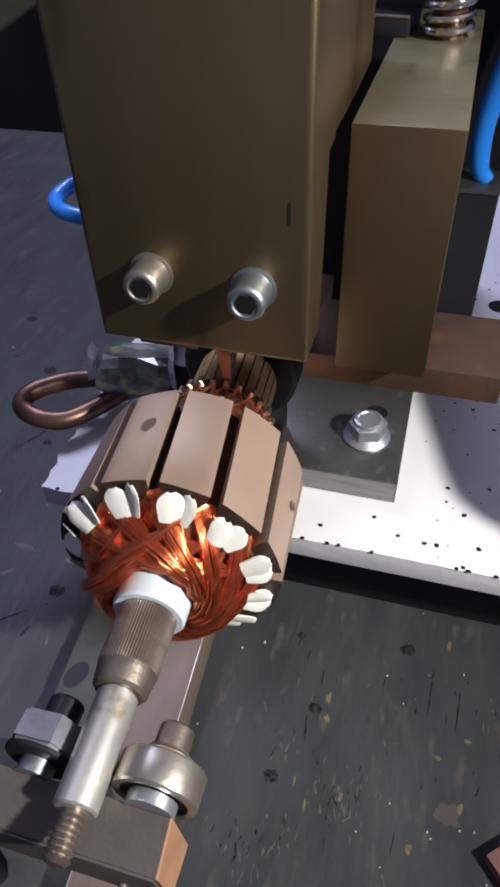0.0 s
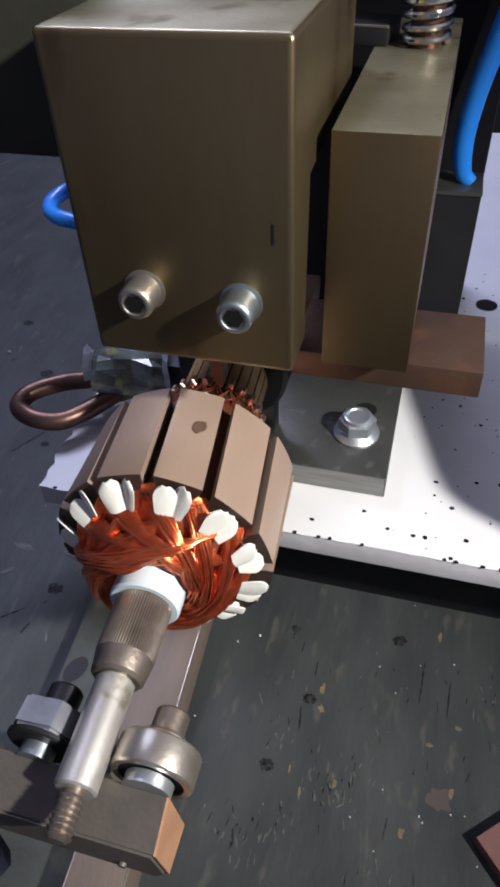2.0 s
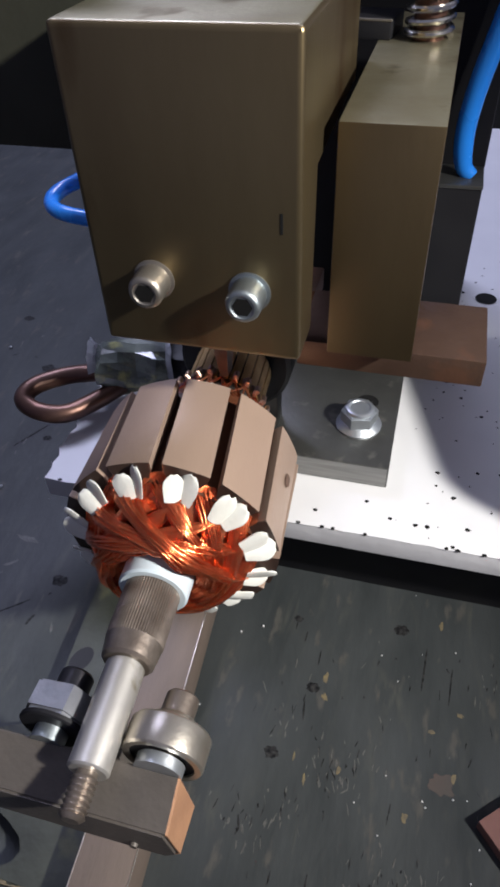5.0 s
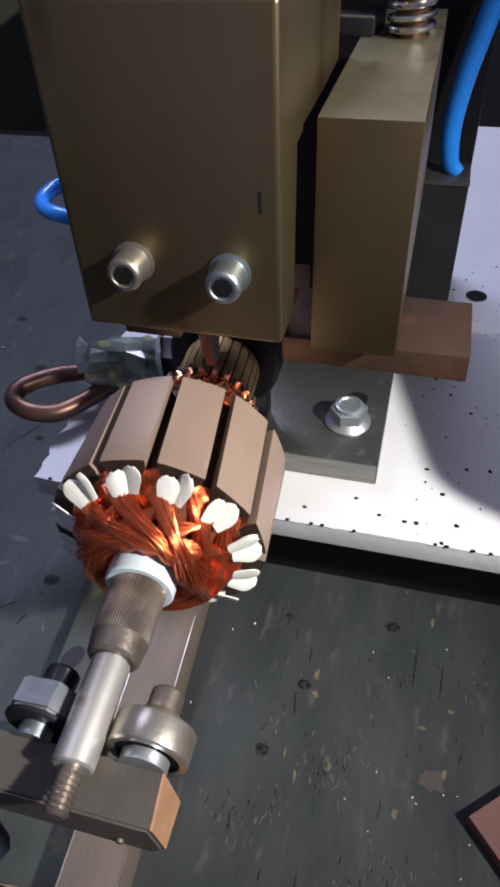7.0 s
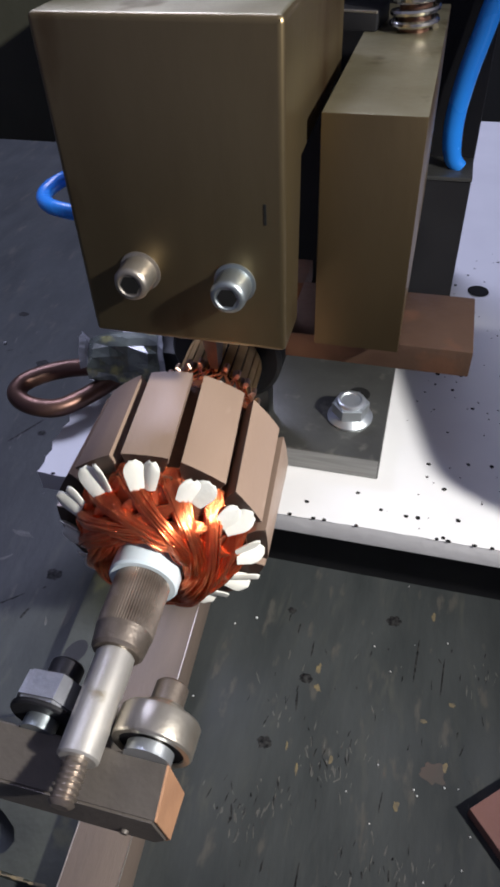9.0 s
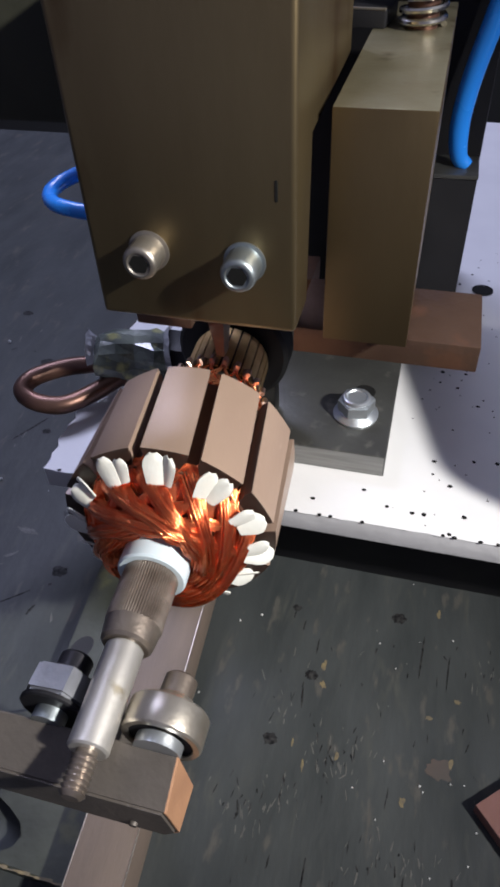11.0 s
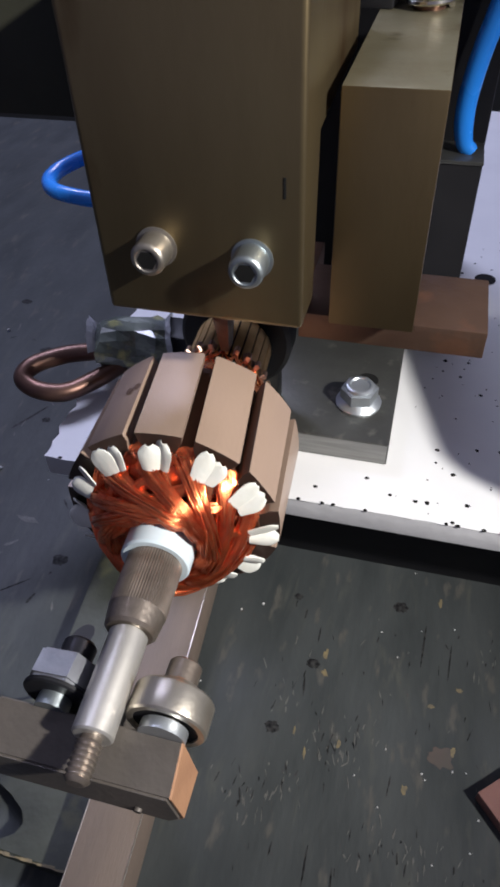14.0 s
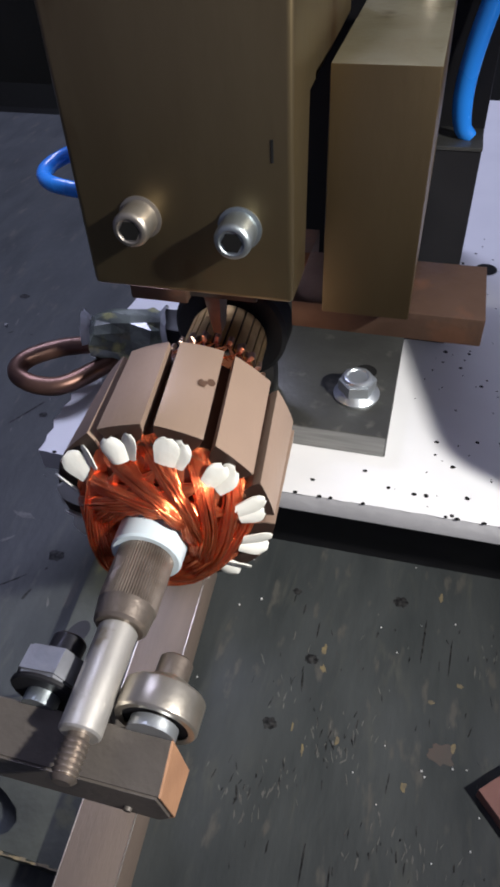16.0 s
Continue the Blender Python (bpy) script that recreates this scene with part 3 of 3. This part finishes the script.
            for u in range(6):
                for v in range(8):
                    bm.faces.new((out[u][v], out[u + 1][v], out[u + 1][v + 1], out[u][v + 1]))
                    bm.faces.new((inn[u][v], inn[u][v + 1], inn[u + 1][v + 1], inn[u + 1][v]))
                bm.faces.new((out[u][8], out[u + 1][8], inn[u + 1][8], inn[u][8]))
            for u in (0, 6):
                for v in range(8):
                    bm.faces.new((out[u][v], out[u][v + 1], inn[u][v + 1], inn[u][v]))
        part("slot_liner", bm, M_PAPER, rotor, "white folded slot insulation", angle=50)
        bm = lathe([(0, 0), (0, 0.16), (0.26, 0.20), (0.36, 0.12), (0.36, 0)], 10)
        bm.transform(Matrix.Rotation((k + 0.5) * pitch + rng.uniform(-0.1, 0.1), 4, "Y") @ Matrix.Translation((0, 8.75, 2.82)))
        part("slot_wedge", bm, M_PAPER, rotor)
    # copper coils at the near end, each a bundle of wires from slot to slot, the later ones lying on the earlier
    for k in range(teeth):
        layer = k / (teeth - 1)
        start = ORDER + SKEW + ((9 + k) % teeth) * pitch
        span = 5 * pitch
        inner, lift = 1.24 + 0.14 * rng.random(), 0.90 + 0.24 * layer + (0.16 if k == 11 else 0.0)
        bm = bmesh.new()
        for w in range(230):
            q, d = 2 * math.pi * rng.random(), math.sqrt(rng.uniform(0.12, 1))
            twist, wave = rng.uniform(-0.30, 0.30), rng.uniform(-0.05, 0.05)
            pts = []
            n = 22
            for s in range(n + 1):
                f = s / n
                arch = math.sin(math.pi * f)
                rise = min(1, arch * 2.0)
                sweep = max(0, min(1, (arch - 0.08) / 0.92)) ** 0.62
                u, v = d * math.cos(q + twist * f * 3), d * math.sin(q + twist * f * 3)
                a = start + span * (f + 0.03 * math.sin(2 * math.pi * f)) + 0.19 * v * (1 - rise)
                r = 2.46 - (2.46 - inner) * sweep + u * (0.22 + 0.17 * sweep) + wave * math.sin(9 * f)
                yy = 5.5 - 0.30 * min(1, arch * 5) - lift * (1.22 - 0.44 * f) * (0.25 * rise + 0.75 * sweep) + v * (0.11 + 0.15 * rise) + wave * math.cos(8 * f) - 0.10 * u * sweep
                pts.append((r * math.sin(a), yy, r * math.cos(a)))
            tube(pts, 0.0185, 5, bm, cap=False)
        tagged(part("coil", bm, M_WIRE, rotor, "bundle of orange enamelled copper wire", angle=180), kind="stuff")
    # Solid bodies inside both windings, in a darker copper than the wires.
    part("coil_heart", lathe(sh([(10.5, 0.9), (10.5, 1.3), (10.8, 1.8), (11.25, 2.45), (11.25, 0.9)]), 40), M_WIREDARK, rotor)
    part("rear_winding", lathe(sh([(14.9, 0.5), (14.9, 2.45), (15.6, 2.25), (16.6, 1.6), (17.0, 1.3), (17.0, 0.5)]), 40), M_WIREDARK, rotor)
    # commutator
    n = 24
    part("commutator_hub", lathe(sh([(16.9, 0.4), (16.9, 1.25), (17.25, 1.36), (19.6, 1.36), (19.6, 0.4)]), 48), M_RESIN, rotor)
    data = None
    for k in range(n):
        a = 2 * math.pi * k / n
        turn = Matrix.Rotation(a, 4, "Y")
        if data is None:
            bm = bmesh.new()
            outline = [(1.43 * math.sin(f), 1.43 * math.cos(f)) for f in (-0.108, -0.055, 0, 0.055, 0.108)] + [(1.2 * math.sin(f), 1.2 * math.cos(f)) for f in (0.1, -0.1)]
            prism(outline, 17.3 - 6, 19.55 - 6, bm)
            ob = part("segment", bm, M_COMM, rotor)
            hk = part("hook", tube([(0, 11.6, 1.42), (0, 11.27, 1.5), (0, 11.12, 1.6), (0, 11.16, 1.72), (0, 11.4, 1.70)], 0.1, 7), M_HOOK, rotor)
            data = (ob.data, hk.data)
        else:
            for name, d in zip(("segment", "hook"), data):
                o = new(name, d)
                o.parent = rotor
                o.matrix_basis = turn
    for k in range(n):
        a0 = 2 * math.pi * k / n
        bm = bmesh.new()
        for d in (-1, -0.5, 0.5, 1):
            to = a0 + d * rng.uniform(0.35, 0.75)
            pts = []
            for s in range(9):
                f = s / 8
                a = a0 + (to - a0) * f ** 1.2
                r = 1.6 + 0.85 * f ** 1.6 + 0.12 * math.sin(math.pi * f)
                pts.append((r * math.sin(a), 11.18 - 2.2 * f, r * math.cos(a)))
            tube(pts, 0.034, 5, bm, cap=False)
        part("lead_wire", bm, M_WIRE if k % 3 else M_WIREDARK, rotor)
    return rotor


# ---- press head ----


def socket_screw(parent, x, z, mat, label):
    m = Matrix.Translation((x, 0, z))
    s = part("socket_screw", lathe([(0.0, 0), (0.0, 0.41), (-0.58, 0.41), (-0.66, 0.375), (-0.69, 0.33), (-0.69, 0.28), (-0.665, 0.255), (-0.66, 0.15), (-0.45, 0.15), (-0.45, 0)], 40, m=m), mat, parent, label)
    part("hex_socket", prism([(x + a, z + b) for a, b in hexagon(0.41)], -0.668, -0.46), M_SPECK, s)
    part("washer", lathe([(0.0, 0.0), (0.0, 0.49), (-0.04, 0.49), (-0.05, 0.46), (-0.05, 0)], 36, m=m), mat, s)


HEAD_TOP = 7.0


def worn_lit_top(ob, z):
    """Lighter brass on upward faces: wear, plus light from above put into the colour."""
    ob.data.materials.append(M_WORNLITTOP)
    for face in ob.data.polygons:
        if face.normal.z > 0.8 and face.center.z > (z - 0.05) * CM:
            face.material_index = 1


def press_head():
    """Built with its front face at y = 0 and its lower front edge at z = 0."""
    head = thing("welding_press", "aged brass press head with two socket screws, holding the electrode", "press")
    bm = prism([(0, 0), (1.5, 0), (1.5, 4.2), (7.2, 4.2), (7.2, HEAD_TOP), (0, HEAD_TOP)], -6.44, -1.53)
    for v in bm.verts:
        v.co = Vector((v.co.y, v.co.x, v.co.z))
    bmesh.ops.bevel(bm, geom=list(bm.edges), offset=0.14, segments=3, affect="EDGES", profile=0.6)
    ob = part("head_block", bm, M_BRASS, head)
    worn_lit_top(ob, HEAD_TOP)
    part("side_arm", box(-17, -6.46, 2.5, 3.4, 3.66, 9.8, 0.12), M_LEVER, head, "dark oily steel arm beside the block")
    part("ram", box(-5.4, -2.7, 7.1, 15.55, 4.9, 6.3, 0.1, 2), M_DARKSTEEL, head, "dark steel ram")
    socket_screw(head, -4.96, 1.83, M_SCREW, "oily steel socket head screw")
    socket_screw(head, -2.69, 1.76, M_ZINCDULL, "zinc-plated socket head screw")
    part("scratch", box(-1.98, -1.92, -0.012, 0.01, 3.2, 3.65, 0.004, 1), M_SPECK, head)
    part("electrode_arm", box(-6.2, -3.4, 3.7, 5.6, -2.55, 4.3, 0.1, 2), M_DARKSTEEL, head, "dark steel electrode arm")
    bm = bmesh.new()
    x = -4.9
    a = [bm.verts.new(v) for v in ((x - 0.22, 3.85, -2.6), (x + 0.28, 3.85, -2.6), (x + 0.28, 4.8, -2.6), (x - 0.22, 4.8, -2.6))]
    b = [bm.verts.new(v) for v in ((x - 0.05, 4.0, -4.0), (x + 0.2, 4.0, -4.0), (x + 0.2, 4.5, -4.0), (x - 0.05, 4.5, -4.0))]
    bm.faces.new(a)
    bm.faces.new(b[::-1])
    for k in range(4):
        bm.faces.new((a[k], b[k], b[(k + 1) % 4], a[(k + 1) % 4]))
    part("electrode_tip", bm, M_TIP, head, "worn grey electrode tip")
    return head


def guide_block():
    t = thing("guide_block", "tall aged brass guide block with a bright top", "guide block")
    worn_lit_top(part("block", box(-1.2, 1.05, 15.09, 25.5, 14.63, 20.57, 0.05, 2), M_GUIDE, t), 20.57)
    part("column", box(-1.1, 0.95, 25.52, 26.5, 7.0, 20.2, 0.08), M_BLACK, t)
    s = thing("strap_lever", "black steel strap lying on the guide block", "lever")
    bm = box(-2.6, -0.75, -0.75, 0.75, 0, 0.5, 0.06)
    bm.transform(Matrix.Translation((0, 22.4, 20.575)) @ Matrix.Rotation(radians(-8), 4, "Z"))
    part("strap", bm, M_BLACK, s)
    # Bright sliver painted in for the highlight on the strap's upper edge.
    bm = box(-2.6, -0.75, -0.765, -0.70, 0.45, 0.515, 0.01, 1)
    bm.transform(Matrix.Translation((0, 22.4, 20.575)) @ Matrix.Rotation(radians(-8), 4, "Z"))
    part("rubbed_edge", bm, M_STEEL, s, "bright strip for the edge highlight")
    p = thing("return_spring", "bright coil spring round a copper-brown bolt", "spring")
    pts = []
    for k in range(9 * 20 + 1):
        a = 2 * math.pi * k / 20
        pts.append((0.15 + 0.60 * math.cos(a), 22.15 + 0.60 * math.sin(a), 20.66 + 0.31 * max(0, k - 20) / 20 + 0.18 * min(k, 20) / 20))
    part("coil_spring", tube(pts, 0.09, 8), M_SPRING, p)
    flip = Matrix.Rotation(radians(90), 4, "X")
    part("bolt", lathe([(0, 0), (0, 0.44), (3.5, 0.44), (3.5, 0)], 28, m=Matrix.Translation((0.15, 22.15, 20.58)) @ flip), M_COPPERROD, p)


def cross_bar():
    t = thing("cross_bar", "dull copper cross bar under the guide block", "cross bar")
    part("spacer", box(-1.0, 0.9, 16.3, 18.6, 14.275, 14.625, 0.02), M_BLACK, t)
    part("bar", box(-2.2, 3.05, 16.01, 18.85, 13.42, 14.27, 0.05, 2), M_BRONZE, t)
    part("left_finger", box(-7.3, -5.5, 16.4, 18.85, 13.5, 13.95, 0.05, 2), M_BRONZE, t)
    part("bridge", box(-7.2, -2.19, 18.86, 20.4, 13.45, 14.2, 0.05, 2), M_BRONZE, t)


def column():
    t = thing("machine_column", "black machine column behind the press head", "machine column")
    part("post", box(-7.5, 2.75, 28.6, 36, WHITE_Z, 40, 0.1), M_BLACK, t)
    part("step", box(-2.5, 2.70, 26.6, 28.58, WHITE_Z, 14.6, 0.08), M_BLACK, t)
    part("ledge", box(-2.5, 2.72, 26.55, 28.58, 14.605, 14.75, 0.03), M_DARKSTEEL, t, "grey ledge strip")
    h = thing("air_hose", "bright blue plastic air hose", "hose")
    pts = spline([(2.10, 27.5, 14.76), (1.75, 27.5, 15.2), (1.62, 27.5, 16.4), (1.8, 27.5, 18.0), (2.2, 27.5, 19.8), (2.75, 27.4, 22.5), (2.9, 27.2, 27), (2.4, 27, 33), (1.6, 28.7, 36)])
    part("tubing", tube([p + Vector((0.12, 0, 0)) for p in pts], lambda f: 0.28 + 0.09 * min(1, f * 5), 14), M_HOSE, h)
    h = thing("air_hose", "loop of bright blue plastic air hose behind the press", "hose")
    pts = spline([(-7.3, 31.5, 9.0), (-13, 32.3, 9.4), (-15.5, 31.0, 9.8), (-17.6, 30.9, 10.0), (-18.9, 31.6, 10.0), (-19.4, 32.8, 10.1), (-18.6, 34.2, 10.4), (-14, 35.6, 12), (-7.3, 33.5, 16)])
    part("tubing", tube(pts, 0.42, 12), M_HOSE, h)


def cable_lug():
    t = thing("current_cable", "brown copper rod hook with a tape-wrapped end", "current lead")
    pts = spline([(-10.8, 22.0, 7.7), (-12.2, 21.4, 7.6), (-13.7, 20.95, 7.5), (-14.8, 19.95, 7.5), (-15.0, 19.2, 7.3), (-14.3, 18.95, 7.0), (-13.1, 19.15, 6.9), (-12.2, 20.2, 6.9), (-11.4, 21.4, 7.0)])
    part("rod", tube([p + Vector((0.25, 0, -0.05)) for p in pts], 0.40, 14), M_COPPERROD, t)
    rng = random.Random(5)
    bm = lathe([(-1.8, 0.0), (-1.75, 0.6), (-1.35, 0.98), (-0.6, 1.12), (0.2, 1.05), (1.0, 1.08), (1.6, 0.85), (1.8, 0.5), (1.8, 0)], 15)
    for v in bm.verts:
        d = noise.noise(v.co * 1.1) * 0.45 + rng.uniform(-0.09, 0.09)
        v.co += v.co.normalized() * d
    wrap = Matrix.Translation((-10.75, 22.15, 7.62)) @ Matrix.Rotation(radians(-72), 4, "Z")
    bm.transform(wrap)
    part("tape_wrap", bm, M_TAPE, t, "clear yellowed tape", smooth=False)
    # loose film standing up at both ends of the wrap
    for y0, r0, a0, a1 in ((-1.55, 0.95, -1.9, 1.2), (1.45, 0.95, -1.2, 1.9)):
        bm = bmesh.new()
        n = 16
        rows = []
        for q in range(n + 1):
            a = a0 + (a1 - a0) * q / n
            edge = r0 + 0.28 + rng.uniform(-0.07, 0.10)
            rows.append([bm.verts.new((r * math.sin(a), y0 + dy + rng.uniform(-0.04, 0.04), r * math.cos(a))) for r, dy in ((r0 * 0.85, 0.0), (r0 + 0.1, math.copysign(0.1, y0)), (edge, math.copysign(0.3, y0)))])
        for p, q in zip(rows, rows[1:]):
            for k in range(2):
                bm.faces.new((p[k], q[k], q[k + 1], p[k + 1]))
        bmesh.ops.solidify(bm, geom=list(bm.faces), thickness=0.03)
        bm.transform(wrap)
        part("film_edge", bm, M_FILM, t, "whitish loose film edge", smooth=False)
    part("lug", box(-9.6, -7.25, 22.0, 23.6, WHITE_Z + 0.004, 8.3, 0.2), M_BLACK, t)


def loose_block():
    t = thing("metal_offcut", "red-brown flat bar offcut lying on the bench", "metal bar")
    bm = box(0, 5, -4.5, 0, 0, 0.55, 0.05)
    bm.transform(Matrix.Translation((5.55, 9.4, 0)) @ Matrix.Rotation(radians(42), 4, "Z") )
    part("bar", bm, M_REDBLOCK, t)


def shade_sheet():
    # Out-of-view sheet, added only to throw the curved shadow on the white plate.
    t = thing("unseen_shade_sheet", "unseen black sheet on a post, added to shade the press table", "machine guard")
    bm = bmesh.new()
    outline = [(8.2, 22.85), (9.22, 19.71), (10.59, 15.41), (10.94, 14.62), (11.57, 14.03), (12.59, 13.52), (15.49, 12.67), (20.97, 11.88), (24.1, 22.85)]
    lo = [bm.verts.new((x, y, 14.50)) for x, y in outline]
    hi = [bm.verts.new((x, y, 14.70)) for x, y in outline]
    bm.faces.new(hi)
    bm.faces.new(lo[::-1])
    for k in range(len(outline)):
        j = (k + 1) % len(outline)
        bm.faces.new((lo[k], lo[j], hi[j], hi[k]))
    part("sheet", bm, M_BLACK, t)
    part("post", box(17.4, 18.9, 14.50, 16.00, WHITE_Z, 14.50, 0.05), M_BLACK, t)


ORDER = 0.0
SKEW = radians(5.0)
setting()
white_base()
base_plate()
rail()
roller_stand()
rotor = armature()
head = press_head()
guide_block()
cross_bar()
column()
cable_lug()
loose_block()
shade_sheet()

# ---- motion: a press stroke and one step of the armature every 0.8 s ----
STROKE, HEAD_UP, FIRST, STEP = 0.36, 16.12, -6.0, 15.0


def head_at(z):
    return pose(0, 0.13, z * CM)


def rotor_at(turn):
    return pose(axis_x(6) * CM, 0.06, AXIS_Z * CM, 0, 0, YAW) @ pose(0, 0, 0, 0, turn, 0)


def motions():
    rows, turns = [], []
    for k in range(-1, 21):
        t = 0.8 * k
        rows += [(t + 0.02, HEAD_UP), (t + 0.10, HEAD_UP - 0.5 * STROKE), (t + 0.17, HEAD_UP - STROKE), (t + 0.5, HEAD_UP - STROKE), (t + 0.6, HEAD_UP)]
        turns += [(t + 0.54, FIRST + STEP * k), (t + 0.70, FIRST + STEP * (k + 1))]
    walk(head, [(t, head_at(z)) for t, z in [(0.0, HEAD_UP)] + [r for r in rows if 0 < r[0] < 16] + [(16.0, HEAD_UP)]])
    walk(rotor, [(t, rotor_at(a)) for t, a in [(0.0, FIRST)] + [r for r in turns if 0 < r[0] < 16] + [(16.0, FIRST + STEP * 20)]])


motions()
